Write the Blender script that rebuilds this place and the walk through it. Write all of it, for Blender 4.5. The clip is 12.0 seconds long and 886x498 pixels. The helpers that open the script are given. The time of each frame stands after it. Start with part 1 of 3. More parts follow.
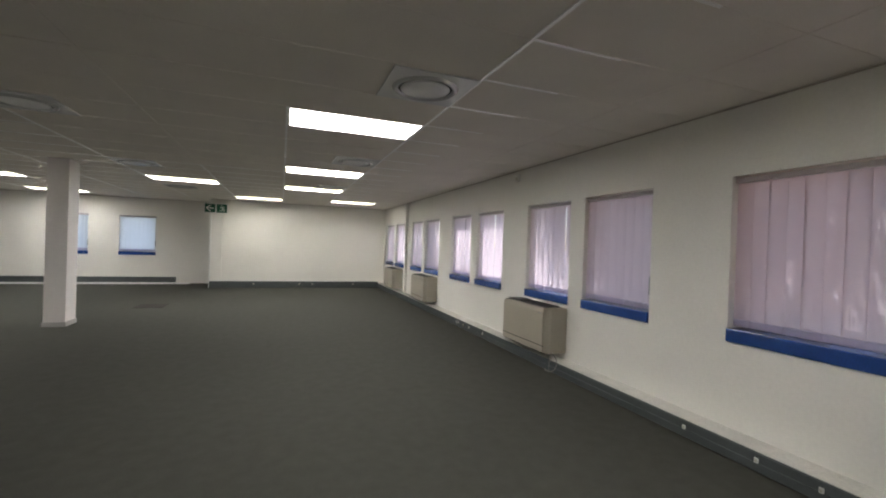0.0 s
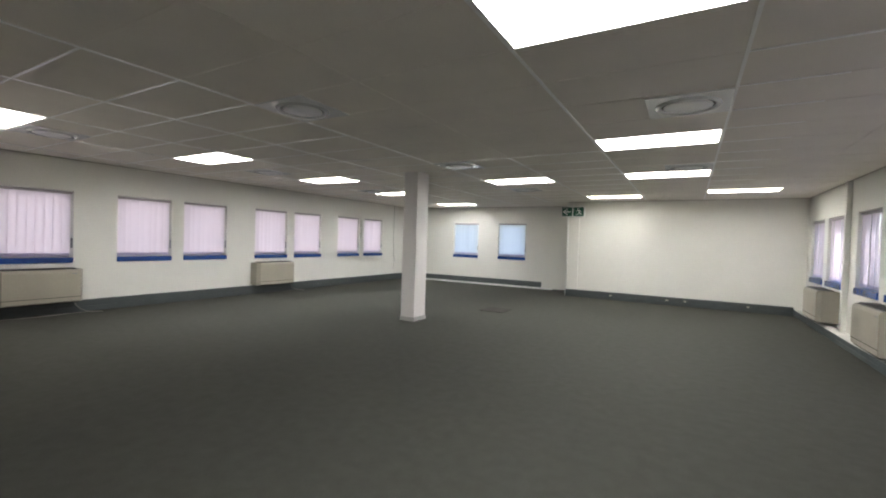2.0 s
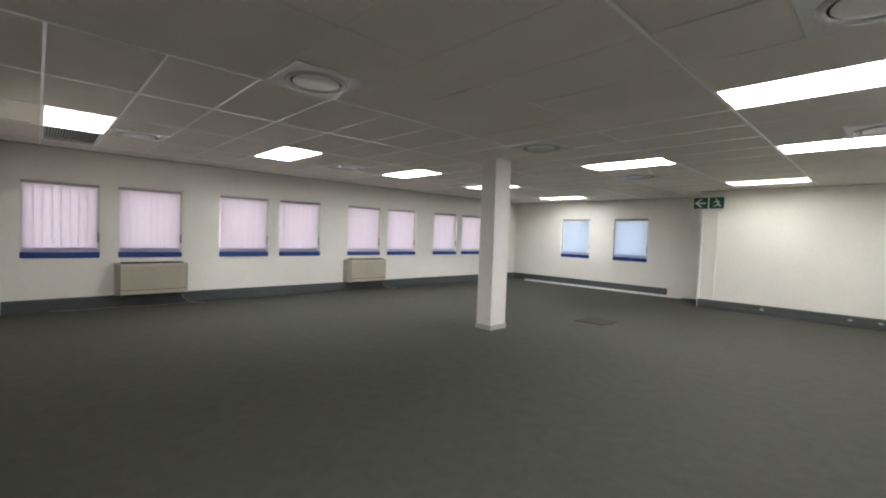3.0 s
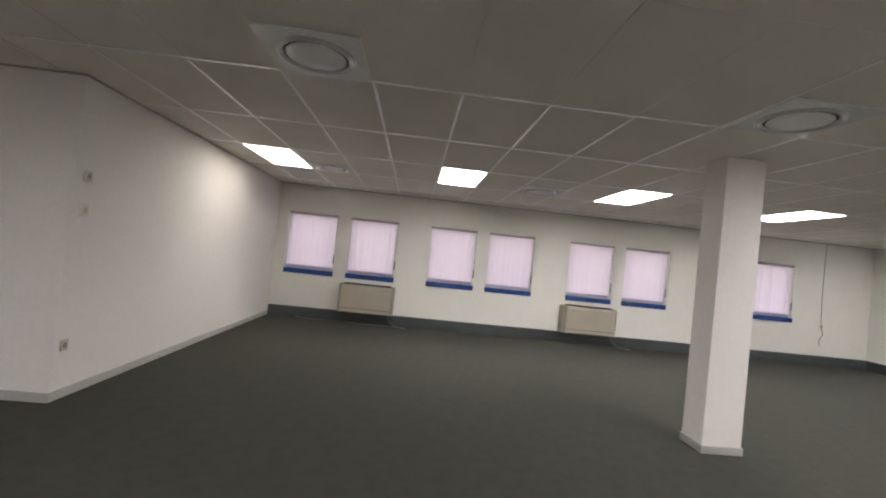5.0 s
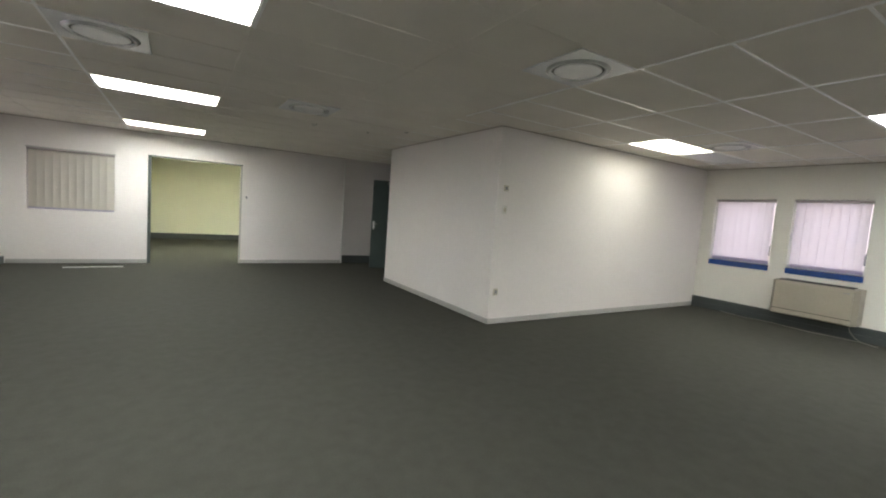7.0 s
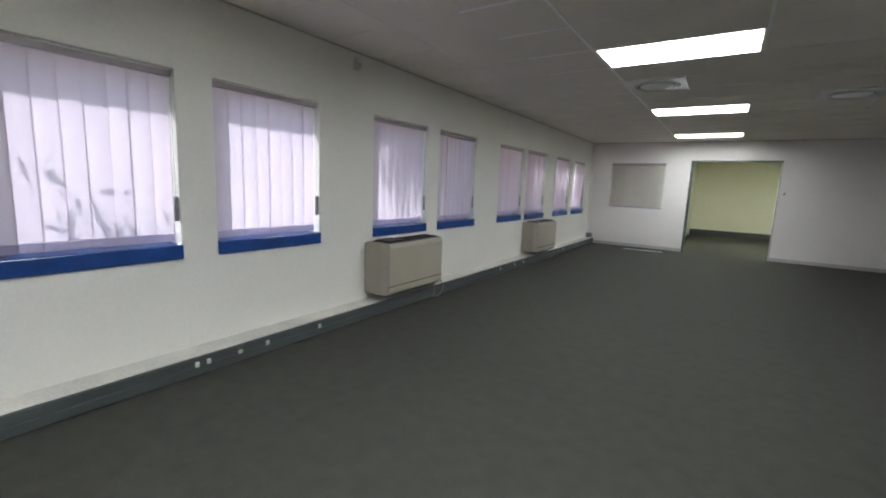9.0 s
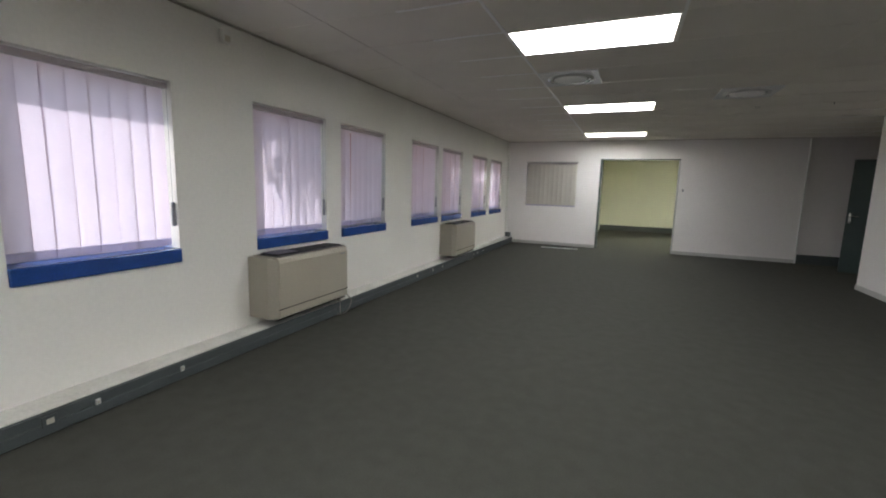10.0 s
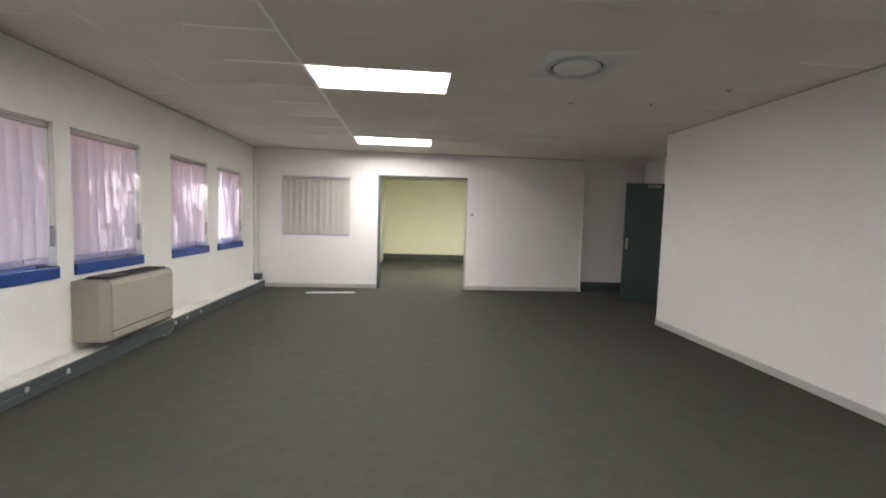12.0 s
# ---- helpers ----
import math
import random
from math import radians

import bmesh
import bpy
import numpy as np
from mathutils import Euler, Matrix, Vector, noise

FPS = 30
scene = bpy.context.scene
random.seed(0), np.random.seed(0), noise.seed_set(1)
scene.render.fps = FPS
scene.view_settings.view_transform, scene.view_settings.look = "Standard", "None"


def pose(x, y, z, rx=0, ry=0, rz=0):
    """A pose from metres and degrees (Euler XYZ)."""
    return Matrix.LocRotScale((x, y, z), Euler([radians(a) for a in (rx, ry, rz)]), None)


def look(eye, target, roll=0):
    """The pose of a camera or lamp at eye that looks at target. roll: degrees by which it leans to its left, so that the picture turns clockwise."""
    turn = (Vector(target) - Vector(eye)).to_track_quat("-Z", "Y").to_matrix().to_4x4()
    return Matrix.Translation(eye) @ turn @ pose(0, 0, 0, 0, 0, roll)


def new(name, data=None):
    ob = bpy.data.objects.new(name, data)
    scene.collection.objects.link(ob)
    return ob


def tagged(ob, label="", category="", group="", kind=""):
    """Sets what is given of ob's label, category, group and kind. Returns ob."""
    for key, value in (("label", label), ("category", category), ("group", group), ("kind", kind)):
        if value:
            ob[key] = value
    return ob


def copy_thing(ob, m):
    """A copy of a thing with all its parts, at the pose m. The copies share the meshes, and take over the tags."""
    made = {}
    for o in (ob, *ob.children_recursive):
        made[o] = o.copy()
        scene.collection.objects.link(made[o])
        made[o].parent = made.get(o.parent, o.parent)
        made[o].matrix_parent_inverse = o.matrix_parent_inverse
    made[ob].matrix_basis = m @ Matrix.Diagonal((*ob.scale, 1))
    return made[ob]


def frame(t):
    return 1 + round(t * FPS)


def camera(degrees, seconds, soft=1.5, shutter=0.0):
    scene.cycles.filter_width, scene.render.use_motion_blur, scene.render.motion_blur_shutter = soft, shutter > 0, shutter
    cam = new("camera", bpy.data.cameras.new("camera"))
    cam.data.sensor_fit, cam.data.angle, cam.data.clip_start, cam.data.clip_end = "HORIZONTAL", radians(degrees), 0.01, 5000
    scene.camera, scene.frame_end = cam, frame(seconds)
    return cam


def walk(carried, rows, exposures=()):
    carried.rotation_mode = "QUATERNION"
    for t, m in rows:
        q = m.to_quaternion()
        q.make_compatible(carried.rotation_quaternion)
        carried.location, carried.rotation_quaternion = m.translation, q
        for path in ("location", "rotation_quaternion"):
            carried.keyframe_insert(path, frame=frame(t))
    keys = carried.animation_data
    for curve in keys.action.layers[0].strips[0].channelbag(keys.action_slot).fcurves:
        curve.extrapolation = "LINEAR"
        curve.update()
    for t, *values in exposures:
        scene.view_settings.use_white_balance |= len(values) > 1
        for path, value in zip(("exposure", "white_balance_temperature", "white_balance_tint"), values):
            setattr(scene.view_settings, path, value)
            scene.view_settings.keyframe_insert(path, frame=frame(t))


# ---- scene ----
cam = camera(92.0, 12.0, soft=2.0)
PATH = [
    (0, (0.282, -1.51, 1.441), (0.989, 0.361, 1.428), 2.0),
    (0.5, (0.623, -1.121, 1.432), (0.81, 0.871, 1.422), 2.1),
    (1, (0.946, -0.647, 1.434), (0.616, 1.325, 1.425), 2.1),
    (1.5, (1.137, -0.084, 1.421), (0.441, 1.791, 1.39), 1.7),
    (2, (1.281, 0.551, 1.412), (0.283, 2.283, 1.373), 1.8),
    (2.5, (1.32, 1.146, 1.41), (0.062, 2.7, 1.372), 2.2),
    (4.3, (1.083, 3.275, 1.415), (-0.749, 4.074, 1.369), 3.4),
    (4.5, (0.983, 3.493, 1.414), (-0.908, 4.144, 1.401), 4.7),
    (5, (0.753, 4.055, 1.447), (-1.242, 4.187, 1.485), 6.0),
    (5.5, (0.658, 4.498, 1.433), (-1.297, 4.079, 1.462), 7.7),
    (6, (0.726, 4.857, 1.46), (-1.013, 3.872, 1.381), 6.7),
    (6.5, (0.717, 5.238, 1.439), (-0.684, 3.816, 1.321), 5.5),
    (7, (0.711, 5.728, 1.412), (-0.343, 4.036, 1.248), 4.1),
    (7.5, (0.68, 6.129, 1.393), (0.123, 4.218, 1.207), 3.5),
    (9.3, (0.367, 7.075, 1.37), (1.522, 5.471, 1.065), 2.2),
    (9.5, (0.423, 6.974, 1.367), (1.53, 5.337, 1.056), 1.9),
    (10, (0.539, 6.46, 1.38), (1.318, 4.64, 1.095), 1.6),
    (10.5, (0.617, 5.811, 1.364), (1.009, 3.865, 1.121), 2.2),
    (11, (0.687, 5.096, 1.375), (0.654, 3.107, 1.172), 2.2),
    (11.5, (0.693, 4.349, 1.366), (0.588, 2.359, 1.195), 1.7),
    (12, (0.634, 3.553, 1.375), (0.475, 1.564, 1.232), 1.7),
]
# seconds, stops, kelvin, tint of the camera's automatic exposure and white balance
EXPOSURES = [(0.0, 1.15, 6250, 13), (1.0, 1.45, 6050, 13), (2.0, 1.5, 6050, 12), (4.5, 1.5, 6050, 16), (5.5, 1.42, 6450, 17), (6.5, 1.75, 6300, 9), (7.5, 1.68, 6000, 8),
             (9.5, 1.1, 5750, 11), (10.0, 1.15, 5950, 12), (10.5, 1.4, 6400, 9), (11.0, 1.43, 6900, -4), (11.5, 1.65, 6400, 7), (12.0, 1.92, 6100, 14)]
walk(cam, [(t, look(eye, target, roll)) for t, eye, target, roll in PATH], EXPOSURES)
SKY, SUN, LAMP, LAMP_COLOUR = 0.11, 2.5, 12.0, (1.0, 0.975, 0.905)

# ---- world, sun ----
SUN_TO = Vector((0.62, 0.36, 0.78)).normalized()      # towards the sun
world = bpy.data.worlds.new("sky")
scene.world = world
world.use_nodes = True
wn = world.node_tree.nodes
sky = wn.new("ShaderNodeTexSky")
sky.sky_type = 'NISHITA'
sky.sun_disc = False
sky.sun_elevation = math.asin(SUN_TO.z)
sky.sun_rotation = math.atan2(SUN_TO.x, SUN_TO.y)
wn["Background"].inputs[1].default_value = SKY
world.node_tree.links.new(sky.outputs[0], wn["Background"].inputs[0])
sun_data = bpy.data.lights.new("sun", 'SUN')
sun_data.energy, sun_data.angle, sun_data.color = SUN, radians(0.5), (1.0, 0.95, 0.88)
sun = new("sun", sun_data)
sun.matrix_world = look((30, 20, 40), Vector((30, 20, 40)) - SUN_TO)


# ---- materials ----
def material(name, colour, rough=0.6, metal=0.0, vary=0.08, scale=6.0, fine=120.0, bump=0.0, bump_scale=200.0, spec=0.5, tint=None, per_object=0.0):
    """Principled surface: two scales of colour noise, fine relief, optional change from object to object."""
    m = bpy.data.materials.new(name)
    m.use_nodes = True
    nt = m.node_tree
    n, l = nt.nodes, nt.links
    p = n["Principled BSDF"]
    p.inputs["Roughness"].default_value = rough
    p.inputs["Metallic"].default_value = metal
    p.inputs["Specular IOR Level"].default_value = spec
    co = n.new("ShaderNodeTexCoord")
    big = n.new("ShaderNodeTexNoise")
    big.inputs["Scale"].default_value = scale
    big.inputs["Detail"].default_value = 5
    small = n.new("ShaderNodeTexNoise")
    small.inputs["Scale"].default_value = fine
    small.inputs["Detail"].default_value = 3
    geo = n.new("ShaderNodeNewGeometry")
    l.new(geo.outputs["Position"], big.inputs["Vector"])
    l.new(geo.outputs["Position"], small.inputs["Vector"])
    mix = n.new("ShaderNodeMix")
    mix.data_type = 'RGBA'
    dark = [max(0, c * (1 - 1.6 * vary)) for c in colour]
    light = [min(1, c * (1 + 1.2 * vary)) for c in colour]
    if tint:
        dark = [d * k for d, k in zip(dark, tint)]
    mix.inputs[6].default_value = (*dark, 1)
    mix.inputs[7].default_value = (*light, 1)
    add = n.new("ShaderNodeMath")
    add.operation = 'ADD'
    half = n.new("ShaderNodeMath")
    half.operation = 'MULTIPLY'
    half.inputs[1].default_value = 0.5
    l.new(big.outputs["Fac"], add.inputs[0])
    l.new(small.outputs["Fac"], add.inputs[1])
    l.new(add.outputs[0], half.inputs[0])
    ramp = n.new("ShaderNodeMapRange")
    ramp.inputs[1].default_value, ramp.inputs[2].default_value = 0.3, 0.7
    l.new(half.outputs[0], ramp.inputs[0])
    l.new(ramp.outputs[0], mix.inputs[0])
    out = mix.outputs[2]
    if per_object:
        info = n.new("ShaderNodeObjectInfo")
        hsv = n.new("ShaderNodeHueSaturation")
        mr = n.new("ShaderNodeMapRange")
        mr.inputs[3].default_value, mr.inputs[4].default_value = 1 - per_object, 1 + per_object
        l.new(info.outputs["Random"], mr.inputs[0])
        l.new(mr.outputs[0], hsv.inputs["Value"])
        l.new(out, hsv.inputs["Color"])
        out = hsv.outputs[0]
    l.new(out, p.inputs["Base Color"])
    if bump:
        b = n.new("ShaderNodeBump")
        b.inputs["Strength"].default_value = bump
        b.inputs["Distance"].default_value = 0.004
        tx = n.new("ShaderNodeTexNoise")
        tx.inputs["Scale"].default_value = bump_scale
        tx.inputs["Detail"].default_value = 4
        l.new(geo.outputs["Position"], tx.inputs["Vector"])
        l.new(tx.outputs["Fac"], b.inputs["Height"])
        l.new(b.outputs[0], p.inputs["Normal"])
    return m


def blind_material(name, colour, through_colour, share):
    """Woven blind fabric: diffuse in front, lets light through."""
    m = material(name, colour, 0.85, vary=0.04, scale=9, fine=300, bump=0.15, bump_scale=900, per_object=0.04)
    n, l = m.node_tree.nodes, m.node_tree.links
    t = n.new("ShaderNodeBsdfTranslucent")
    t.inputs[0].default_value = (*through_colour, 1)
    mx = n.new("ShaderNodeMixShader")
    mx.inputs[0].default_value = share
    out = n["Material Output"]
    l.new(n["Principled BSDF"].outputs[0], mx.inputs[1])
    l.new(t.outputs[0], mx.inputs[2])
    l.new(mx.outputs[0], out.inputs[0])
    return m


def lamp_material(name, colour, strength, period, low):
    """Prismatic lamp panel: brighter over its two tubes, which lie along x."""
    m = bpy.data.materials.new(name)
    m.use_nodes = True
    n, l = m.node_tree.nodes, m.node_tree.links
    n.remove(n["Principled BSDF"])
    e = n.new("ShaderNodeEmission")
    e.inputs[0].default_value = (*colour, 1)
    co = n.new("ShaderNodeTexCoord")
    sep = n.new("ShaderNodeSeparateXYZ")
    l.new(co.outputs["Object"], sep.inputs[0])
    mul = n.new("ShaderNodeMath")
    mul.operation = 'MULTIPLY'
    mul.inputs[1].default_value = 2 * math.pi / period
    l.new(sep.outputs["Y"], mul.inputs[0])
    cs = n.new("ShaderNodeMath")
    cs.operation = 'COSINE'
    l.new(mul.outputs[0], cs.inputs[0])
    mr = n.new("ShaderNodeMapRange")
    mr.inputs[1].default_value, mr.inputs[2].default_value = 1, -1
    mr.inputs[3].default_value, mr.inputs[4].default_value = strength * low, strength
    l.new(cs.outputs[0], mr.inputs[0])
    l.new(mr.outputs[0], e.inputs[1])
    l.new(e.outputs[0], n["Material Output"].inputs[0])
    return m


def glass_material():
    m = bpy.data.materials.new("window glass")
    m.use_nodes = True
    p = m.node_tree.nodes["Principled BSDF"]
    p.inputs["Base Color"].default_value = (0.95, 0.97, 1.0, 1)
    p.inputs["Transmission Weight"].default_value = 1
    p.inputs["Roughness"].default_value = 0.02
    p.inputs["IOR"].default_value = 1.05
    return m


M_WALL = material("cream wall paint", (0.75, 0.733, 0.682), 0.7, vary=0.035, scale=1.3, fine=40, bump=0.006, bump_scale=150)
# wall cream, darkened so the ledge top does not glare under the lamps
M_LEDGE = material("darkened cream ledge paint", (0.63, 0.615, 0.565), 0.8, vary=0.12, scale=4, fine=60)
M_WALL2 = material("white partition paint", (0.81, 0.775, 0.755), 0.65, vary=0.025, scale=1.1, fine=20, bump=0.008, bump_scale=160)
M_WALL3 = material("yellowish wall paint", (0.80, 0.80, 0.66), 0.7, vary=0.03, scale=1.2, fine=40, bump=0.1)
M_CARPET = material("needle felt carpet", (0.063, 0.0635, 0.054), 0.98, vary=0.11, scale=9, fine=120, bump=0.10, bump_scale=420, spec=0.1, tint=(1.0, 1.0, 0.95))
M_TILE = material("mineral ceiling tile", (0.80, 0.755, 0.685), 0.9, vary=0.05, scale=1.8, fine=160, bump=0.3, bump_scale=260, spec=0.2)
M_TBAR = material("bright metal ceiling grid", (0.93, 0.92, 0.90), 0.30, 0.65, vary=0.05, scale=4, fine=60)
M_EDGE = material("brown ceiling shadow line", (0.42, 0.37, 0.32), 0.6, vary=0.15)
M_TRUNK = material("grey green power skirting", (0.050, 0.060, 0.060), 0.45, vary=0.12, scale=3, fine=90)
M_TRUNK2 = material("grey green skirting lid", (0.068, 0.079, 0.079), 0.42, vary=0.12, scale=3, fine=90)
M_SKIRT = material("pale grey skirting", (0.46, 0.45, 0.43), 0.5, vary=0.08, scale=3, fine=80)
M_SILL = material("blue glazed sill", (0.018, 0.060, 0.24), 0.25, vary=0.15, scale=7, fine=90)
M_FRAME = material("white window frame", (0.72, 0.72, 0.72), 0.4, vary=0.06)
M_GLASS = glass_material()
# one blind fabric in three tints: each wall's daylight hue is in the colour
M_VANE = blind_material("blind fabric tinted for east daylight", (0.54, 0.47, 0.47), (0.80, 0.71, 0.80), 0.48)
M_VANE_W = blind_material("blind fabric tinted for west daylight", (0.66, 0.61, 0.63), (0.93, 0.88, 0.92), 0.70)
M_VANE_N = blind_material("blind fabric tinted for north daylight", (0.60, 0.66, 0.68), (0.92, 0.98, 1.0), 0.82)
M_VANE_IN = blind_material("beige blind fabric", (0.74, 0.70, 0.63), (0.80, 0.76, 0.66), 0.35)
M_RAIL = material("blind headrail", (0.36, 0.32, 0.32), 0.45, vary=0.08)
M_HEM = blind_material("blind hem", (0.50, 0.46, 0.54), (0.66, 0.62, 0.76), 0.45)
M_CORD = material("grey cord weight", (0.25, 0.25, 0.27), 0.5)
M_FCU = material("beige enamel casing", (0.365, 0.332, 0.265), 0.42, vary=0.06, scale=2.5, fine=60)
M_FCU2 = material("beige enamel end panel", (0.335, 0.308, 0.25), 0.45, vary=0.06, scale=2.5, fine=60)
M_GRILLE = material("dark plastic grille", (0.035, 0.030, 0.034), 0.45, vary=0.15)
M_LOUVRE = material("grey brown louvre", (0.13, 0.12, 0.11), 0.55, vary=0.12)
M_DARK = material("dark gap", (0.02, 0.02, 0.02), 0.8)
M_VENT = material("white metal diffuser", (0.90, 0.90, 0.89), 0.26, 0.06, vary=0.05, scale=5, fine=60)
M_VENT2 = material("polished diffuser ring", (0.72, 0.72, 0.72), 0.22, 0.35, vary=0.04)
M_GREEN = material("green door paint", (0.055, 0.080, 0.074), 0.4, vary=0.12, scale=2.5, fine=50)
M_DFRAME = material("dark door frame", (0.06, 0.075, 0.07), 0.45, vary=0.1)
M_CHROME = material("chrome", (0.75, 0.75, 0.74), 0.25, 1.0, vary=0.04)
M_PLATE = material("white plastic plate", (0.70, 0.69, 0.65), 0.4, vary=0.05)
M_PLATE2 = material("cream plastic plate", (0.55, 0.51, 0.42), 0.4, vary=0.05)
M_SIGN = material("green sign face", (0.0, 0.075, 0.04), 0.4, vary=0.08)
M_WHITE = material("white plastic", (0.78, 0.78, 0.75), 0.45, vary=0.05)
M_CABLE = material("grey white cable", (0.24, 0.225, 0.20), 0.5, vary=0.1)
M_BLACK = material("black cable", (0.02, 0.02, 0.02), 0.5)
M_HATCH = material("brown floor box lid", (0.036, 0.031, 0.027), 0.85, vary=0.2, spec=0.15)
M_BRICK = material("pinkish painted brick", (0.78, 0.66, 0.63), 0.85, vary=0.2, scale=3, fine=40, per_object=0.1)
M_REDBRICK = material("red face brick", (0.46, 0.235, 0.155), 0.85, vary=0.2, scale=3, fine=40)
M_PAVER = material("red brick paving", (0.52, 0.25, 0.15), 0.9, vary=0.2, scale=0.9, fine=14)
M_GROUND = material("pale paving", (0.30, 0.28, 0.25), 0.9, vary=0.15, scale=0.8, fine=12)
M_LEAF = material("green leaves", (0.06, 0.10, 0.035), 0.55, vary=0.3, scale=5, fine=40)
M_BARK = material("grey bark", (0.16, 0.12, 0.09), 0.9, vary=0.25, bump=0.6, bump_scale=40)
M_REFLECT = material("cream enamel", (0.74, 0.71, 0.50), 0.5, vary=0.04)
M_LAMP = lamp_material("lit prismatic panel", LAMP_COLOUR, LAMP, 0.30, 0.62)
# two dimmed, yellower panels that soften the hot spots on walls close by
M_LAMP3 = lamp_material("lit panel dimmed strongly", (1.0, 0.95, 0.80), LAMP * 0.36, 0.30, 0.62)
M_LAMP4 = lamp_material("lit panel dimmed slightly", (1.0, 0.97, 0.86), LAMP * 0.70, 0.30, 0.62)
M_LAMP2 = lamp_material("lit warm panel", (1.0, 0.96, 0.74), LAMP * 1.5, 0.30, 0.62)


# ---- mesh helpers ----
def add_box(bm, x0, x1, y0, y1, z0, z1, mat=0):
    c = [bm.verts.new((x, y, z)) for z in (z0, z1) for y in (y0, y1) for x in (x0, x1)]
    for q in ((0, 2, 3, 1), (4, 5, 7, 6), (0, 1, 5, 4), (2, 6, 7, 3), (0, 4, 6, 2), (1, 3, 7, 5)):
        f = bm.faces.new([c[i] for i in q])
        f.material_index = mat
    return c


def box_bm(x0, x1, y0, y1, z0, z1, bevel=0.0, seg=2):
    bm = bmesh.new()
    add_box(bm, min(x0, x1), max(x0, x1), min(y0, y1), max(y0, y1), min(z0, z1), max(z0, z1))
    if bevel:
        bmesh.ops.bevel(bm, geom=bm.edges[:], offset=bevel, segments=seg, affect='EDGES', profile=0.5)
    return bm


def lathe_bm(profile, n=40):
    """Turns (radius, z) pairs round the z axis."""
    bm = bmesh.new()
    rings = [[bm.verts.new((r * math.cos(2 * math.pi * i / n), r * math.sin(2 * math.pi * i / n), z)) for i in range(n)] for r, z in profile]
    for a, b in zip(rings, rings[1:]):
        for i in range(n):
            bm.faces.new((a[i], a[(i + 1) % n], b[(i + 1) % n], b[i]))
    return bm


def tube_bm(points, radius, n=8):
    bm = bmesh.new()
    rings = []
    for i, p in enumerate(points):
        p = Vector(p)
        d = (Vector(points[min(i + 1, len(points) - 1)]) - Vector(points[max(i - 1, 0)])).normalized()
        a = d.orthogonal().normalized()
        b = d.cross(a)
        rr = radius[i] if isinstance(radius, (list, tuple)) else radius
        rings.append([bm.verts.new(p + rr * (math.cos(2 * math.pi * k / n) * a + math.sin(2 * math.pi * k / n) * b)) for k in range(n)])
    for r, s in zip(rings, rings[1:]):
        # match the nearest vertex so that the tube does not twist
        shift = min(range(n), key=lambda k: (s[k].co - r[0].co).length)
        s[:] = s[shift:] + s[:shift]
        for i in range(n):
            bm.faces.new((r[i], r[(i + 1) % n], s[(i + 1) % n], s[i]))
    bm.faces.new(rings[0][::-1])
    bm.faces.new(rings[-1])
    return bm


def mesh_of(name, bm, mats, smooth=False):
    bmesh.ops.recalc_face_normals(bm, faces=bm.faces[:])
    me = bpy.data.meshes.new(name)
    bm.to_mesh(me)
    bm.free()
    for m in (mats if isinstance(mats, (list, tuple)) else [mats]):
        me.materials.append(m)
    if smooth:
        for p in me.polygons:
            p.use_smooth = True
    return me


def part(name, bm, mat, parent, label="", smooth=False):
    ob = new(name, bm if isinstance(bm, bpy.types.Mesh) else mesh_of(name, bm, mat, smooth))
    ob.parent = parent
    if label:
        ob["label"] = label
    return ob


def thing(name, label, category, m=None, group="", kind=""):
    ob = new(name)
    ob.empty_display_size = 0.1
    if m is not None:
        ob.matrix_world = m
    return tagged(ob, label, category, group, kind)


def solid(name, bm, mat, label, category, group="", kind="", smooth=False):
    return tagged(new(name, mesh_of(name, bm, mat, smooth)), label, category, group, kind)


def wall_bm(axis, u0, u1, p0, p1, z0, z1, holes=()):
    """A wall along axis ('x' or 'y') from u0 to u1, between the planes p0 and p1, with holes (ua, ub, za, zb) right through it."""
    bm = bmesh.new()
    us = sorted({u0, u1, *[h[0] for h in holes], *[h[1] for h in holes]})
    zs = sorted({z0, z1, *[h[2] for h in holes], *[h[3] for h in holes]})
    made = {}

    def v(u, p, z):
        k = (u, p, z)
        if k not in made:
            made[k] = bm.verts.new((u, p, z) if axis == 'x' else (p, u, z))
        return made[k]

    def full(i, j):
        if not (0 <= i < len(us) - 1 and 0 <= j < len(zs) - 1):
            return False
        um, zm = (us[i] + us[i + 1]) / 2, (zs[j] + zs[j + 1]) / 2
        return not any(a < um < b and c < zm < d for a, b, c, d in holes)

    for i in range(len(us) - 1):
        for j in range(len(zs) - 1):
            if not full(i, j):
                continue
            a, b, c, d = us[i], us[i + 1], zs[j], zs[j + 1]
            for p in (p0, p1):
                bm.faces.new((v(a, p, c), v(b, p, c), v(b, p, d), v(a, p, d)))
            for di, dj, e in ((-1, 0, ((a, c), (a, d))), (1, 0, ((b, c), (b, d))), (0, -1, ((a, c), (b, c))), (0, 1, ((a, d), (b, d)))):
                if not full(i + di, j + dj):
                    (ua, za), (ub, zb) = e
                    bm.faces.new((v(ua, p0, za), v(ub, p0, zb), v(ub, p1, zb), v(ua, p1, za)))
    return bm


# ---- plan ----
XE, XW, YN, YN2, YS = 3.50, -7.775, 13.86, 12.57, -4.655
XJ, XB, BN, BS, CEIL = -1.67, -2.785, 1.345, -2.015, 2.585
OUT = 0.24                                     # outer wall thickness
ZE, ZW, ZN, ZT = 0.892, 0.932, 0.955, 2.05        # window sills by wall, window head
GX, GY, PX, PY = 0.295, 2.405, 1.24, 0.625       # ceiling grid
WIN_E = [-4.05, -2.81, -1.29, -0.17, 1.53, 2.735, 4.39, 5.59, 7.26, 8.45, 10.07, 11.27]
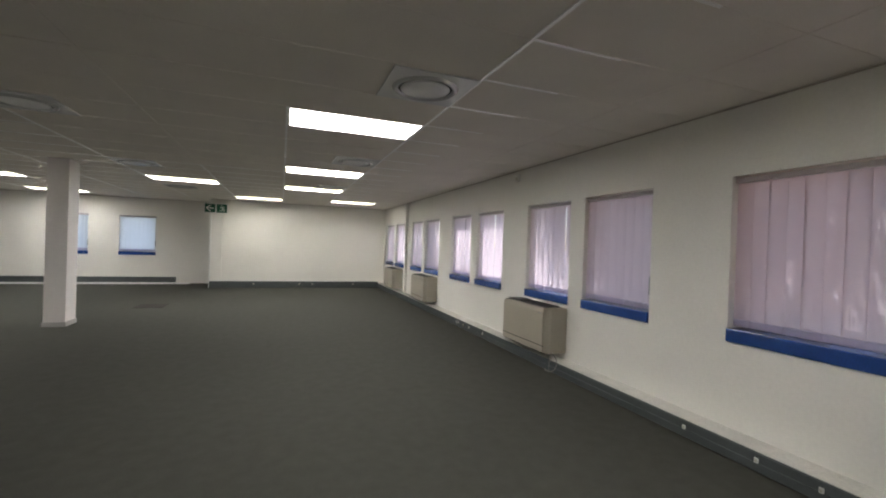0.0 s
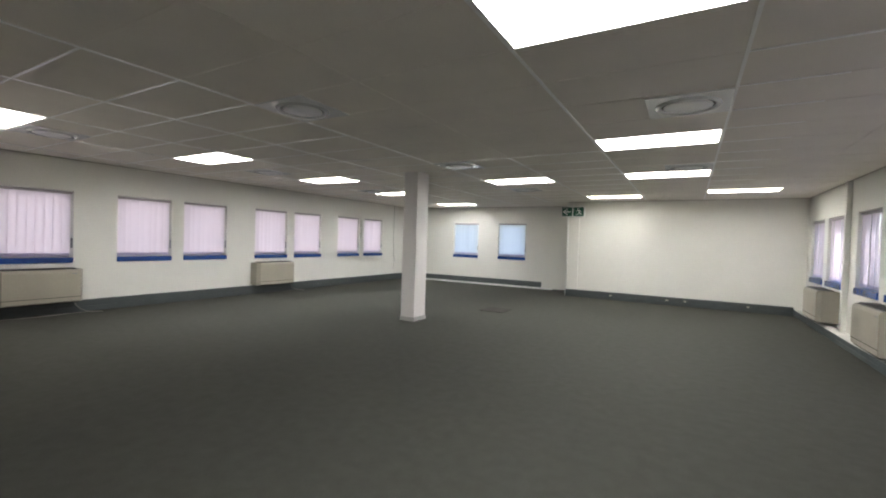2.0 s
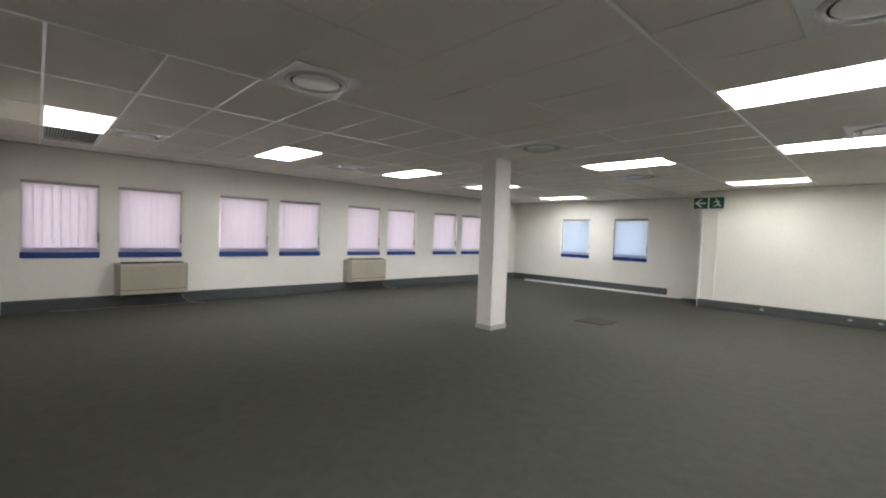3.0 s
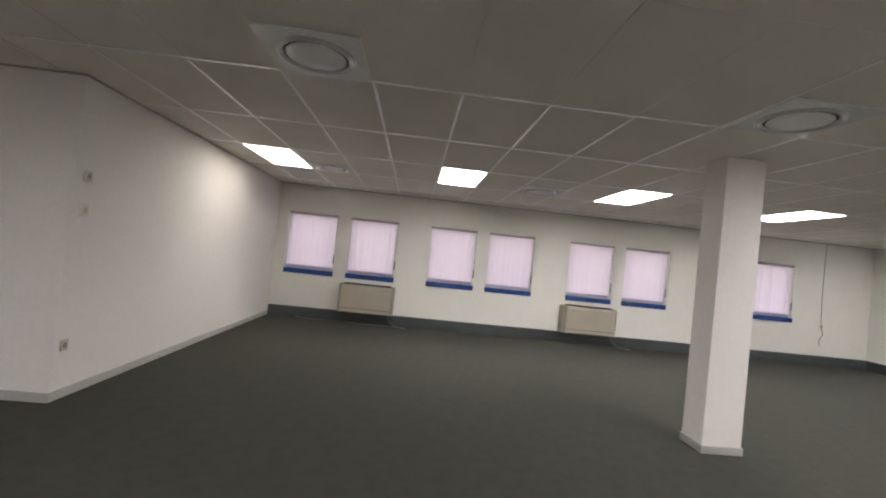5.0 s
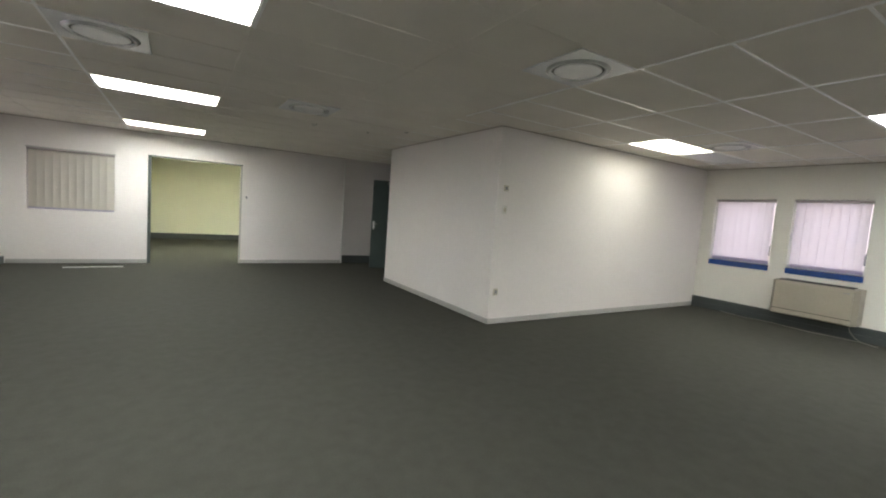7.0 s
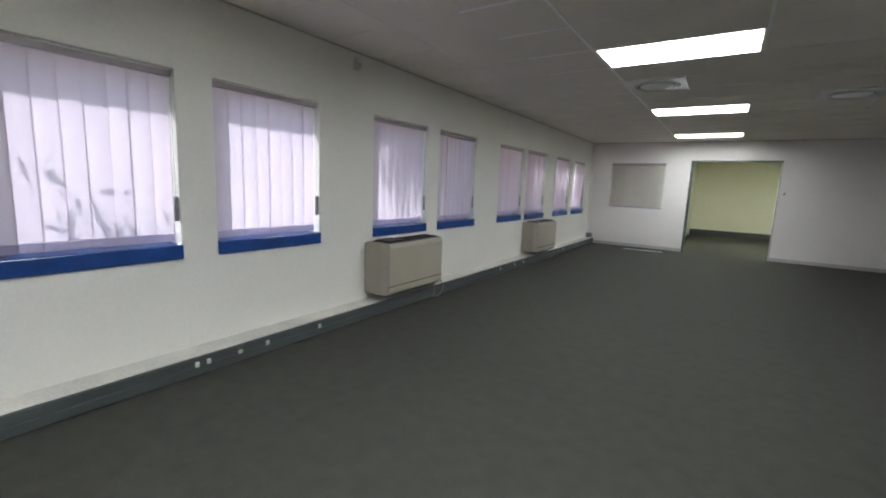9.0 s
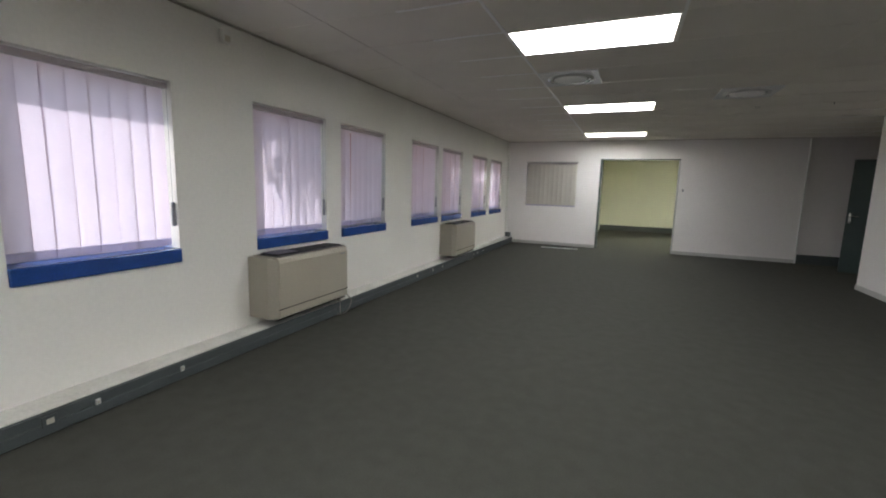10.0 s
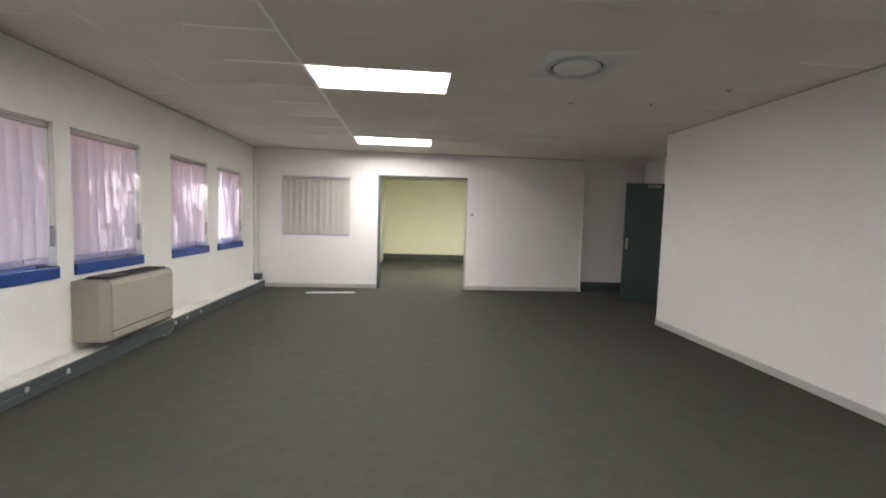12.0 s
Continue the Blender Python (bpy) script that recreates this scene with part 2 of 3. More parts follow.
WIN_W = [1.56, 2.755, 4.345, 5.53, 7.20, 8.38, 9.99, 11.16]
WIN_N = [-5.955, -4.265]
WW = 0.95

# ---- structure ----
solid("ground", box_bm(-2500, 2500, -2500, 2500, -0.45, -0.35), M_GROUND, "pale paved ground outside the office", "ground", kind="structure")
# unseen red paving, added so that warm light bounces onto the east blinds
solid("pavement_brick", box_bm(XE + OUT, XE + OUT + 14, -16, 1.3, -0.349, -0.34), M_PAVER, "unseen red brick paving added to bounce warm light onto the blinds", "pavement", kind="structure")
solid("floor", box_bm(XW - OUT, XE + OUT, -10.6, YN + OUT, -0.2, 0.0), M_CARPET, "dark grey needle felt carpet over the whole floor", "floor", kind="structure")
solid("wall_east", wall_bm('y', -10.6, YN + OUT, XE, XE + OUT, -0.2, 2.9, [(y, y + WW, ZE - 0.10, ZT) for y in WIN_E] + [(-7.6, -6.65, ZE - 0.10, ZT)]), M_WALL,
      "cream painted wall with a row of small windows", "wall", kind="structure")
solid("wall_west", wall_bm('y', -10.6, YN + OUT, XW - OUT, XW, -0.2, 2.9, [(y, y + WW, ZW - 0.09, ZT) for y in WIN_W]), M_WALL,
      "cream painted wall with paired small windows", "wall", kind="structure")
solid("wall_north", wall_bm('x', XW, XE, YN, YN + OUT, -0.2, 2.9, [(x, x + WW, ZN - 0.10, ZT) for x in WIN_N]), M_WALL,
      "cream painted end wall with two windows", "wall", kind="structure")
solid("wall_north_bay", wall_bm('x', XJ, XE, YN2, YN2 + 0.12, 0, CEIL + 0.1), M_WALL, "plain cream painted wall of a built-out bay", "wall", kind="structure")
solid("wall_bay_return", wall_bm('y', YN2 + 0.12, YN, XJ, XJ + 0.12, 0, CEIL + 0.1), M_WALL, "short cream return wall of the bay", "wall", kind="structure")
solid("wall_south", wall_bm('x', -2.75, XE, YS - 0.1, YS, 0, CEIL + 0.1, [(-0.465, 1.237, -0.001, 2.155), (1.745, 3.025, 0.965, 2.09)]), M_WALL2,
      "white partition with a wide doorway and a blind-covered window", "wall", kind="structure")
solid("wall_south_recess", wall_bm('x', -4.0, -2.75, YS - 0.14, YS - 0.04, 0, CEIL + 0.1), M_WALL2, "white wall at the back of a recess", "wall", kind="structure")
solid("wall_recess_side", wall_bm('y', YS - 0.14, BS, -4.1, -4.0, 0, CEIL + 0.1, [(-4.42, -3.57, -0.001, 2.11)]), M_WALL2, "white wall with a doorway in the recess", "wall", kind="structure")
solid("wall_partition_east", wall_bm('y', BS, BN, XB - 0.1, XB, 0, CEIL + 0.1), M_WALL2, "plain white side of a partitioned room", "wall", kind="structure")
solid("wall_partition_north", wall_bm('x', XW, XB - 0.1, BN - 0.1, BN, 0, CEIL + 0.1), M_WALL2, "plain white long side of a partitioned room", "wall", kind="structure")
solid("wall_partition_south", wall_bm('x', -4.1, XB - 0.1, BS, BS + 0.1, 0, CEIL + 0.1), M_WALL2, "white partition end wall in the recess", "wall", kind="structure")
solid("wall_lobby", wall_bm('y', -6.0, BS + 0.1, -5.6, -5.5, 0, CEIL + 0.1), M_WALL2, "plain lobby wall behind the open door", "wall", kind="structure")
solid("wall_lobby_end", wall_bm('x', -5.5, -4.1, -6.1, -6.0, 0, CEIL + 0.1), M_WALL2, "plain lobby end wall", "wall", kind="structure")
solid("wall_back_room", wall_bm('x', XW, XE, -10.6, -10.45, 0, CEIL + 0.1), M_WALL3, "yellowish back wall of the room beyond the doorway", "wall", kind="structure")
solid("wall_back_room_side", wall_bm('y', -10.45, YS - 0.1, 1.46, 1.56, 0, CEIL + 0.1), M_WALL3, "yellowish side wall of the room beyond the doorway", "wall", kind="structure")
solid("wall_back_room_west", wall_bm('y', -10.45, YS - 0.14, -4.1, -4.0, 0, CEIL + 0.1), M_WALL3, "yellowish far side wall of the back room", "wall", kind="structure")
solid("roof", box_bm(XW - OUT, XE + OUT, -10.6, YN + OUT, 2.91, 3.1), M_WALL, "flat roof slab above the ceiling", "roof", kind="structure")
# unseen overhang, added to block direct sun on the end windows
solid("eave_north", box_bm(XW - OUT, XE + OUT, YN + OUT, YN + OUT + 0.85, 2.88, 3.06), M_WALL, "unseen overhang added to keep the sun off the end wall", "roof", kind="structure")
solid("eave", box_bm(XE + OUT, XE + OUT + 0.71, -10.6, YN + OUT, 2.88, 3.06), M_WALL, "short roof overhang along the window wall", "roof", kind="structure")
solid("window_head_board", box_bm(-0.465, 1.237, YS - 0.1, YS + 0.003, 2.135, 2.158), M_DFRAME, "thin dark head of the doorway", "trim", kind="structure")

# ceiling: tiles a little uneven, on a white grid, joined in one mesh
rng = random.Random(4)
LIGHTS = [(0, k) for k in (-10, -5, 0, 5, 9)] + [(1, 13), (-1, 14), (-2, 9)] + [(-5, k) for k in (-1, 3, 7, 11, 16)]
GRILLE = (-6, -1)
bm = bmesh.new()
for i in range(-7, 3):
    for j in range(-22, 19):
        xa, xb = max(GX + i * PX, XW), min(GX + (i + 1) * PX, XE)
        ya, yb = max(GY + j * PY, -10.6), min(GY + (j + 1) * PY, YN)
        if xb - xa < 0.02 or yb - ya < 0.02 or (i, j) in LIGHTS + [(-1, -15), (-3, -15)] or (i, j) == GRILLE:
            continue
        z = [CEIL + 0.006 + rng.uniform(0, 0.003) for _ in range(4)]
        f = bm.faces.new([bm.verts.new((x, y, zz)) for (x, y), zz in zip(((xa, ya), (xa, yb), (xb, yb), (xb, ya)), z)])
for i in range(-6, 3):
    x = GX + i * PX
    # over the middle of the room and beside the window wall the bars take the tile material
    bare = {-1: 6.15, 0: 2.4, -2: 1.4, 2: YN}.get(i, -10.6)
    if bare > -10.6:
        add_box(bm, x - 0.011, x + 0.011, -10.6, bare, CEIL + 0.004, CEIL + 0.03, 0)
    if bare < YN:
        add_box(bm, x - 0.011, x + 0.011, bare, YN, CEIL, CEIL + 0.03, 1)
for j in range(-21, 19):
    y = GY + j * PY
    for i in range(-7, 3):
        xa, xb = max(GX + i * PX, XW) + 0.011, min(GX + (i + 1) * PX, XE) - 0.011
        # bar glint set by material: metal for the first 0.6 m, tile colour beyond
        if i == 1:
            add_box(bm, xa, xa + 0.6, y - 0.009, y + 0.009, CEIL + 0.0015, CEIL + 0.03, 1)
            xa += 0.6
        plain = i >= 0 or (i in (-2, -1) and y < 6.0)
        add_box(bm, xa, xb, y - 0.009, y + 0.009, CEIL + (0.0045 if plain else 0.0015), CEIL + 0.03, 0 if plain else 1)
solid("ceiling", bm, [M_TILE, M_TBAR], "suspended ceiling of off-white tiles on a white grid", "ceiling", kind="structure")

# brown strip coloured as the shadow gap where ceiling meets wall
for nm, b in (("east", (XE - 0.012, XE, YS, YN2)), ("west", (XW, XW + 0.012, BN, YN)), ("north", (XW + 0.012, XJ, YN - 0.012, YN)), ("bay", (XJ, XE - 0.012, YN2 - 0.012, YN2)),
              ("south", (-2.75, XE - 0.012, YS, YS + 0.015)), ("box_east", (XB, XB + 0.015, BS, BN)), ("box_north", (XW + 0.012, XB, BN, BN + 0.015))):
    solid("trim_" + nm, box_bm(*b, CEIL - 0.010, CEIL - 0.001), M_EDGE, "thin brown strip standing for the shadow gap along the ceiling edge", "trim", kind="structure")


# ---- skirtings ----
def trunking(name, axis, u0, u1, p, side, h=0.2, d=0.065):
    """Two-compartment power skirting along a wall whose face is at p; side is +1 when the room lies towards greater p."""
    ob = thing(name, "dark grey-green two-compartment power skirting on the wall", "skirting", kind="structure")

    def piece(nm, a, b, za, zb, mat):
        x = (u0, u1, p + side * a, p + side * b) if axis == 'x' else (p + side * a, p + side * b, u0, u1)
        part(nm, box_bm(*x, za, zb, 0.004, 1), mat, ob)
    piece("back_box", 0.001, d - 0.008, 0.0, h, M_TRUNK)
    piece("lower_lid", d - 0.012, d, 0.006, h * 0.47, M_TRUNK2)
    piece("upper_lid", d - 0.012, d - 0.001, h * 0.5, h - 0.006, M_TRUNK2)
    return ob


trunking("baseboard_east", 'y', YS + 0.02, YN2, XE, -1, 0.136, 0.20)
trunking("baseboard_west", 'y', BN + 0.02, YN, XW, 1)
trunking("baseboard_north", 'x', XW + 0.07, -2.75, YN, -1)
# painted ledge on top of the deep power skirting of the window wall
solid("ledge_east", box_bm(XE - 0.197, XE, YS + 0.02, YN2, 0.1365, 0.1425, 0.002, 1), M_LEDGE, "cream painted ledge on top of the power skirting, coloured darker against lamp glare", "trim", kind="structure")
trunking("baseboard_bay", 'x', XJ + 0.02, XE - 0.20, YN2, -1, 0.19, 0.10)
trunking("baseboard_back_room", 'x', -4.0, 1.46, -10.45, 1, 0.18)
trunking("baseboard_recess", 'x', -4.0, -2.75, YS - 0.04, 1, 0.19, 0.035)
for nm, b in (("south_a", (1.237, XE - 0.21, YS, YS + 0.014)), ("south_b", (-2.75, -0.465, YS, YS + 0.014)),
              ("box_east", (XB, XB + 0.014, BS, BN + 0.014)), ("box_north", (XW, XB, BN, BN + 0.014)), ("bay_return", (XJ - 0.014, XJ, YN2, YN))):
    solid("skirting_" + nm, box_bm(*b, 0, 0.075, 0.003, 1), M_SKIRT, "low pale grey skirting board", "skirting", kind="structure")


# ---- windows and blinds ----
def window(index, m, zs, sill=0.10):
    """A window with its blue sill; local x along the wall, y outwards, origin at the sill line in the wall's inner face."""
    ob = thing("window_%d" % index, "small fixed window in a white frame with a blue sill", "window", m, kind="structure")
    w, h = WW, ZT - zs
    fr = bmesh.new()
    for b in ((0, w, 0, 0.05), (0, w, h - 0.05, h), (0, 0.05, 0.05, h - 0.05), (w - 0.05, w, 0.05, h - 0.05)):
        add_box(fr, b[0], b[1], 0.17, 0.215, b[2], b[3])
    part("window_frame", fr, M_FRAME, ob)
    pane = part("pane", box_bm(0.045, w - 0.045, 0.19, 0.196, 0.045, h - 0.045), M_GLASS, ob)
    pane.visible_shadow = False
    part("window_sill", box_bm(0.0, w, -0.022, 0.225, -sill, -0.0, 0.008, 2), M_SILL, ob, "glossy blue sill")
    return ob


VANE_ME = []


def vane_mesh(w, h, mat):
    bm = bmesh.new()
    n = 6
    v = [[bm.verts.new((w * (i / n - 0.5), 0.006 * math.cos(math.pi * (i / n - 0.5)), z)) for i in range(n + 1)] for z in (0.0, h)]
    for i in range(n):
        bm.faces.new((v[0][i], v[0][i + 1], v[1][i + 1], v[1][i]))
    return mesh_of("vane", bm, mat, True)


def vertical_blind(m, seed, w=WW, h=1.1, y=0.045, mat=None, label="closed pale vertical blind hanging in the window, tinted lavender for its daylight", count=8, cord=True, open_by=0.0, gap=0.03, start=0.02, lap=0.010):
    r = random.Random(seed)
    mat = mat or M_VANE
    ob = thing("vertical_blind", label, "blind", m, group="window blinds")
    part("headrail", box_bm(0.006, w - 0.006, y - 0.02, y + 0.022, h - 0.05, h - 0.012, 0.004, 1), M_RAIL, ob)
    key = (round(w, 3), round(h, 3), gap, start, mat.name)
    found = [me for k, me in VANE_ME if k == key]
    vw = (w - start - gap) / count + lap
    if not found:
        found = [vane_mesh(vw, h - 0.125, mat), mesh_of("vane_weight", box_bm(-vw / 2, vw / 2, -0.004, 0.011, 0, 0.05, 0.002, 1), M_HEM)]
        VANE_ME.extend((key, me) for me in found)
    for i in range(count):
        x = start + (w - start - gap) * (i + 0.5) / count
        turn = open_by + r.uniform(-3, 3) + (r.choice((-1, 1)) * r.uniform(6, 13) if r.random() < 0.07 else 0)
        a = part("vane", found[0], None, ob)
        a.matrix_basis = pose(x, y + (0.006 if i % 2 else 0.0), 0.072, r.uniform(-0.3, 0.3), r.uniform(-0.25, 0.25), turn)
        b = part("vane_weight", found[1], None, a, "darker hem weight")
        b.matrix_basis = pose(0, 0, -0.05)
    if cord:
        part("cord", tube_bm([(w - 0.012, y - 0.012, h - 0.04), (w - 0.013, y - 0.014, 0.5), (w - 0.012, y - 0.012, 0.3)], 0.002, 6), M_CABLE, ob)
        part("cord_weight", box_bm(w - 0.03, w - 0.002, y - 0.03, y - 0.012, 0.16, 0.33, 0.006, 2), M_CORD, ob, "grey cord weight")
    return ob


n_win = 0
# -7.6 is an unseen window, added to light the room behind the inner blind
for y in WIN_E + [-7.6]:
    n_win += 1
    m = pose(XE, y + WW, ZE, 0, 0, -90)
    window(n_win, m, ZE)
    vertical_blind(m, n_win, h=ZT - ZE, gap=0.005 if y == WIN_E[0] else 0.03)
for y in WIN_W:
    n_win += 1
    m = pose(XW, y, ZW, 0, 0, 90)
    window(n_win, m, ZW, 0.09)
    vertical_blind(m, n_win, h=ZT - ZW, mat=M_VANE_W, label="closed white vertical blind hanging in the window, tinted pink for its daylight", gap=0.042, start=0.035, lap=0.018)
for x in WIN_N:
    n_win += 1
    m = pose(x, YN, ZN)
    window(n_win, m, ZN)
    vertical_blind(m, n_win, h=ZT - ZN, mat=M_VANE_N, label="closed white vertical blind in the end wall window, tinted blue for its daylight")
# inner window of the south partition
inner = thing("window_inner", "partition window in a thin dark frame", "window", pose(3.025, YS, 0.965, 0, 0, 180), kind="structure")
fr = bmesh.new()
for b in ((0, 1.28, 0, 0.02), (0, 1.28, 1.105, 1.125), (0, 0.02, 0.02, 1.105), (1.26, 1.28, 0.02, 1.105)):
    add_box(fr, b[0], b[1], 0.0, 0.098, b[2], b[3])
part("window_frame", fr, M_WALL2, inner)
part("head_strip", box_bm(0.0, 1.28, -0.004, 0.0, 1.105, 1.125), M_SKIRT, inner, "grey strip along the window head")
part("pane", box_bm(0.02, 1.26, 0.075, 0.08, 0.02, 1.105), M_GLASS, inner).visible_shadow = False
vertical_blind(pose(3.005, YS, 0.945, 0, 0, 180), 77, 1.24, 1.145, 0.025, M_VANE_IN, "closed beige vertical blind in the partition window", 11, False, 14.0, 0.0)


# ---- ceiling fixtures ----
def ceiling_light(i, j, lamp=None):
    ob = thing("ceiling_light", "lit recessed fluorescent ceiling light with prismatic panel", "ceiling light", pose(GX + (i + 0.5) * PX, GY + (j + 0.5) * PY, CEIL), group="ceiling lights")
    a, b = PX / 2 - 0.013, PY / 2 - 0.011
    fr = bmesh.new()
    for q in ((-a, a, -b, -b + 0.014), (-a, a, b - 0.014, b), (-a, -a + 0.014, -b + 0.014, b - 0.014), (a - 0.014, a, -b + 0.014, b - 0.014)):
        add_box(fr, *q, 0.0, 0.02)
    part("frame", fr, M_TBAR, ob)
    sd = bmesh.new()
    for q in ((-a, a, -b, -b + 0.012), (-a, a, b - 0.012, b), (-a, -a + 0.012, -b + 0.012, b - 0.012), (a - 0.012, a, -b + 0.012, b - 0.012)):
        add_box(sd, *q, 0.02, 0.085)
    part("reflector", sd, M_REFLECT, ob, "cream enamelled inner sides")
    part("diffuser", box_bm(-a + 0.012, a - 0.012, -b + 0.012, b - 0.012, 0.070, 0.076), lamp or M_LAMP, ob, "glowing prismatic panel")
    part("housing", box_bm(-a, a, -b, b, 0.086, 0.12), M_VENT, ob)
    return ob


for i, j in LIGHTS:
    ceiling_light(i, j, {(-5, -1): M_LAMP3, (1, 13): M_LAMP4, (-1, 14): M_LAMP4}.get((i, j)))
ceiling_light(-1, -15, M_LAMP2)
ceiling_light(-3, -15, M_LAMP2)


def ceiling_vent():
    ob = thing("ceiling_vent", "white square ceiling air diffuser with a round core", "air vent", group="ceiling air diffusers")
    part("plate", box_bm(-0.300, 0.300, -0.300, 0.300, -0.006, 0.004, 0.002, 1), M_VENT, ob)
    # flat black disc that paints the shade between ring and core
    part("gap", lathe_bm([(0.0005, -0.0075), (0.198, -0.0075), (0.198, -0.006)]), M_DARK, ob, "black disc for the shade in the round air gap")
    part("ring", lathe_bm([(0.194, -0.005), (0.198, -0.018), (0.214, -0.024), (0.226, -0.020), (0.236, -0.010), (0.242, -0.005)], 48), M_VENT2, ob, "curved shiny ring", True)
    part("core", lathe_bm([(0.0005, -0.021), (0.12, -0.0205), (0.170, -0.018), (0.180, -0.014), (0.177, -0.010), (0.0005, -0.008)], 48), M_VENT, ob, "round white core", True)
    return ob


vent = ceiling_vent()
places = [(0, k, 1) for k in (-2, 3, 8)] + [(-2, k, 0) for k in (1, 6, 11)] + [(-5, k, 0) for k in (0, 5, 10)] + [(-1, -4, 0)]
for q, (i, j, right) in enumerate(places):
    m = pose(GX + i * PX + (0.75 if right else 0.25) * PX, GY + (j + 0.5) * PY, CEIL)
    if q:
        copy_thing(vent, m)
    else:
        vent.matrix_world = m

grille = thing("return_grille", "return air grille with white slats set in the ceiling", "air vent", pose(GX + (GRILLE[0] + 0.5) * PX, GY + (GRILLE[1] + 0.5) * PY, CEIL))
fr = bmesh.new()
a, b = PX / 2 - 0.013, PY / 2 - 0.011
for q in ((-a, a, -b, -b + 0.025), (-a, a, b - 0.025, b), (-a, -a + 0.025, -b + 0.025, b - 0.025), (a - 0.025, a, -b + 0.025, b - 0.025)):
    add_box(fr, *q, -0.002, 0.03)
part("frame", fr, M_TBAR, grille)
part("backing", box_bm(-a, a, -b, b, 0.05, 0.06), M_DARK, grille)
slat = mesh_of("slat", box_bm(-a + 0.025, a - 0.025, -0.012, 0.012, -0.0015, 0.0015), M_VENT)
for k in range(20):
    s = part("slat", slat, None, grille)
    s.matrix_basis = pose(0, -b + 0.04 + k * (2 * b - 0.08) / 19, 0.016, 40)


# ---- fan coil units ----
def fan_coil(m, length, label="beige wall-mounted fan coil unit with dark top grille"):
    """Local x along the wall, y outwards from the room's side to the wall, z up from the floor; origin at the unit's left front foot."""
    ob = thing("fan_coil_unit", label, "fan coil", m, group="fan coil units")
    L, D, z0, z1 = length, 0.30, 0.212, 0.752
    # casing with a rounded upper front edge
    prof = [(D, z0), (0.03, z0), (0.0, z0 + 0.02), (0.0, z1 - 0.05), (0.012, z1 - 0.015), (0.04, z1), (D, z1)]
    bm = bmesh.new()
    ra = [bm.verts.new((0.06, y, z)) for y, z in prof]
    rb = [bm.verts.new((L - 0.06, y, z)) for y, z in prof]
    for i in range(len(prof)):
        k = (i + 1) % len(prof)
        bm.faces.new((ra[i], ra[k], rb[k], rb[i]))
    bm.faces.new(ra)
    bm.faces.new(rb[::-1])
    part("casing", bm, M_FCU, ob)
    for s, x0, x1 in ((0, 0.0, 0.058), (1, L, L - 0.058)):
        # end panel, cut back towards its outer edge
        bm = bmesh.new()
        lo = [bm.verts.new(c) for c in ((x1, 0.004, z0 + 0.004), (x0, 0.07, z0 + 0.004), (x0, D, z0 + 0.004), (x1, D, z0 + 0.004))]
        hi = [bm.verts.new(c) for c in ((x1, 0.004, z1 - 0.02), (x0, 0.07, z1 - 0.004), (x0, D, z1 - 0.004), (x1, D, z1 - 0.004))]
        bm.faces.new(lo)
        bm.faces.new(hi)
        for i in range(4):
            bm.faces.new((lo[i], lo[(i + 1) % 4], hi[(i + 1) % 4], hi[i]))
        bmesh.ops.bevel(bm, geom=bm.edges[:], offset=0.006, segments=2, affect='EDGES')
        part("end_panel", bm, M_FCU2, ob)
    tray = part("top_grille", box_bm(0.075, L - 0.075, 0.03, D - 0.03, z1 - 0.002, z1 + 0.004, 0.002, 1), M_GRILLE, ob, "dark outlet grille")
    bar = mesh_of("slat", box_bm(0.085, L - 0.085, -0.005, 0.005, 0, 0.012), M_DARK)
    for k in range(7):
        part("slat", bar, None, tray).matrix_basis = pose(0, 0.07 + k * (D - 0.135) / 6, z1 + 0.004)
    part("flap", box_bm(0.11, 0.36, 0.055, D - 0.05, z1 + 0.017, z1 + 0.021, 0.002, 1), M_GRILLE, tray)
    part("lower_groove", box_bm(0.05, L - 0.05, -0.002, 0.004, z0 + 0.085, z0 + 0.093), M_DARK, ob)
    part("badge", box_bm(L - 0.17, L - 0.10, -0.003, 0.002, z1 - 0.075, z1 - 0.063), M_CORD, ob)
    part("intake", box_bm(0.06, L - 0.06, 0.03, D - 0.03, z0 - 0.012, z0 + 0.002), M_DARK, ob, "dark air intake underneath")
    return ob


for y0, y1 in ((-1.36, -0.29), (2.73, 3.80), (7.28, 8.35), (10.12, 11.19)):
    fan_coil(pose(XE - 0.30, y1, 0, 0, 0, -90), y1 - y0)
for y0, y1 in ((2.70, 3.76), (7.10, 8.20)):
    fan_coil(pose(XW + 0.30, y0, 0, 0, 0, 90), y1 - y0)

# ---- column ----
col = thing("column", "square white painted concrete column with low skirting", "column", kind="structure")
CX0, CX1, CY0, CY1 = -3.075, -2.797, 6.69, 7.05
part("shaft", box_bm(CX0, CX1, CY0, CY1, 0, CEIL - 0.001, 0.006, 2), M_WALL2, col)
part("skirting", box_bm(CX0 - 0.012, CX1 + 0.012, CY0 - 0.012, CY1 + 0.012, 0, 0.07, 0.003, 1), M_SKIRT, col)

# ---- doors ----
leaf = thing("door_1", "dark green flush door standing open", "door", pose(-3.99, -3.57, 0, 0, 0, -18), kind="structure")
part("leaf", box_bm(0, 0.84, -0.02, 0.02, 0.008, 2.09, 0.002, 1), M_GREEN, leaf)
hd = part("door_handle", box_bm(0.77, 0.81, 0.02, 0.03, 0.93, 1.12, 0.004, 2), M_CHROME, leaf, "chrome lever handle on a plate")
part("lever", tube_bm([(0.79, 0.03, 1.06), (0.79, 0.065, 1.06), (0.775, 0.072, 1.06), (0.68, 0.072, 1.058)], 0.009), M_CHROME, hd)
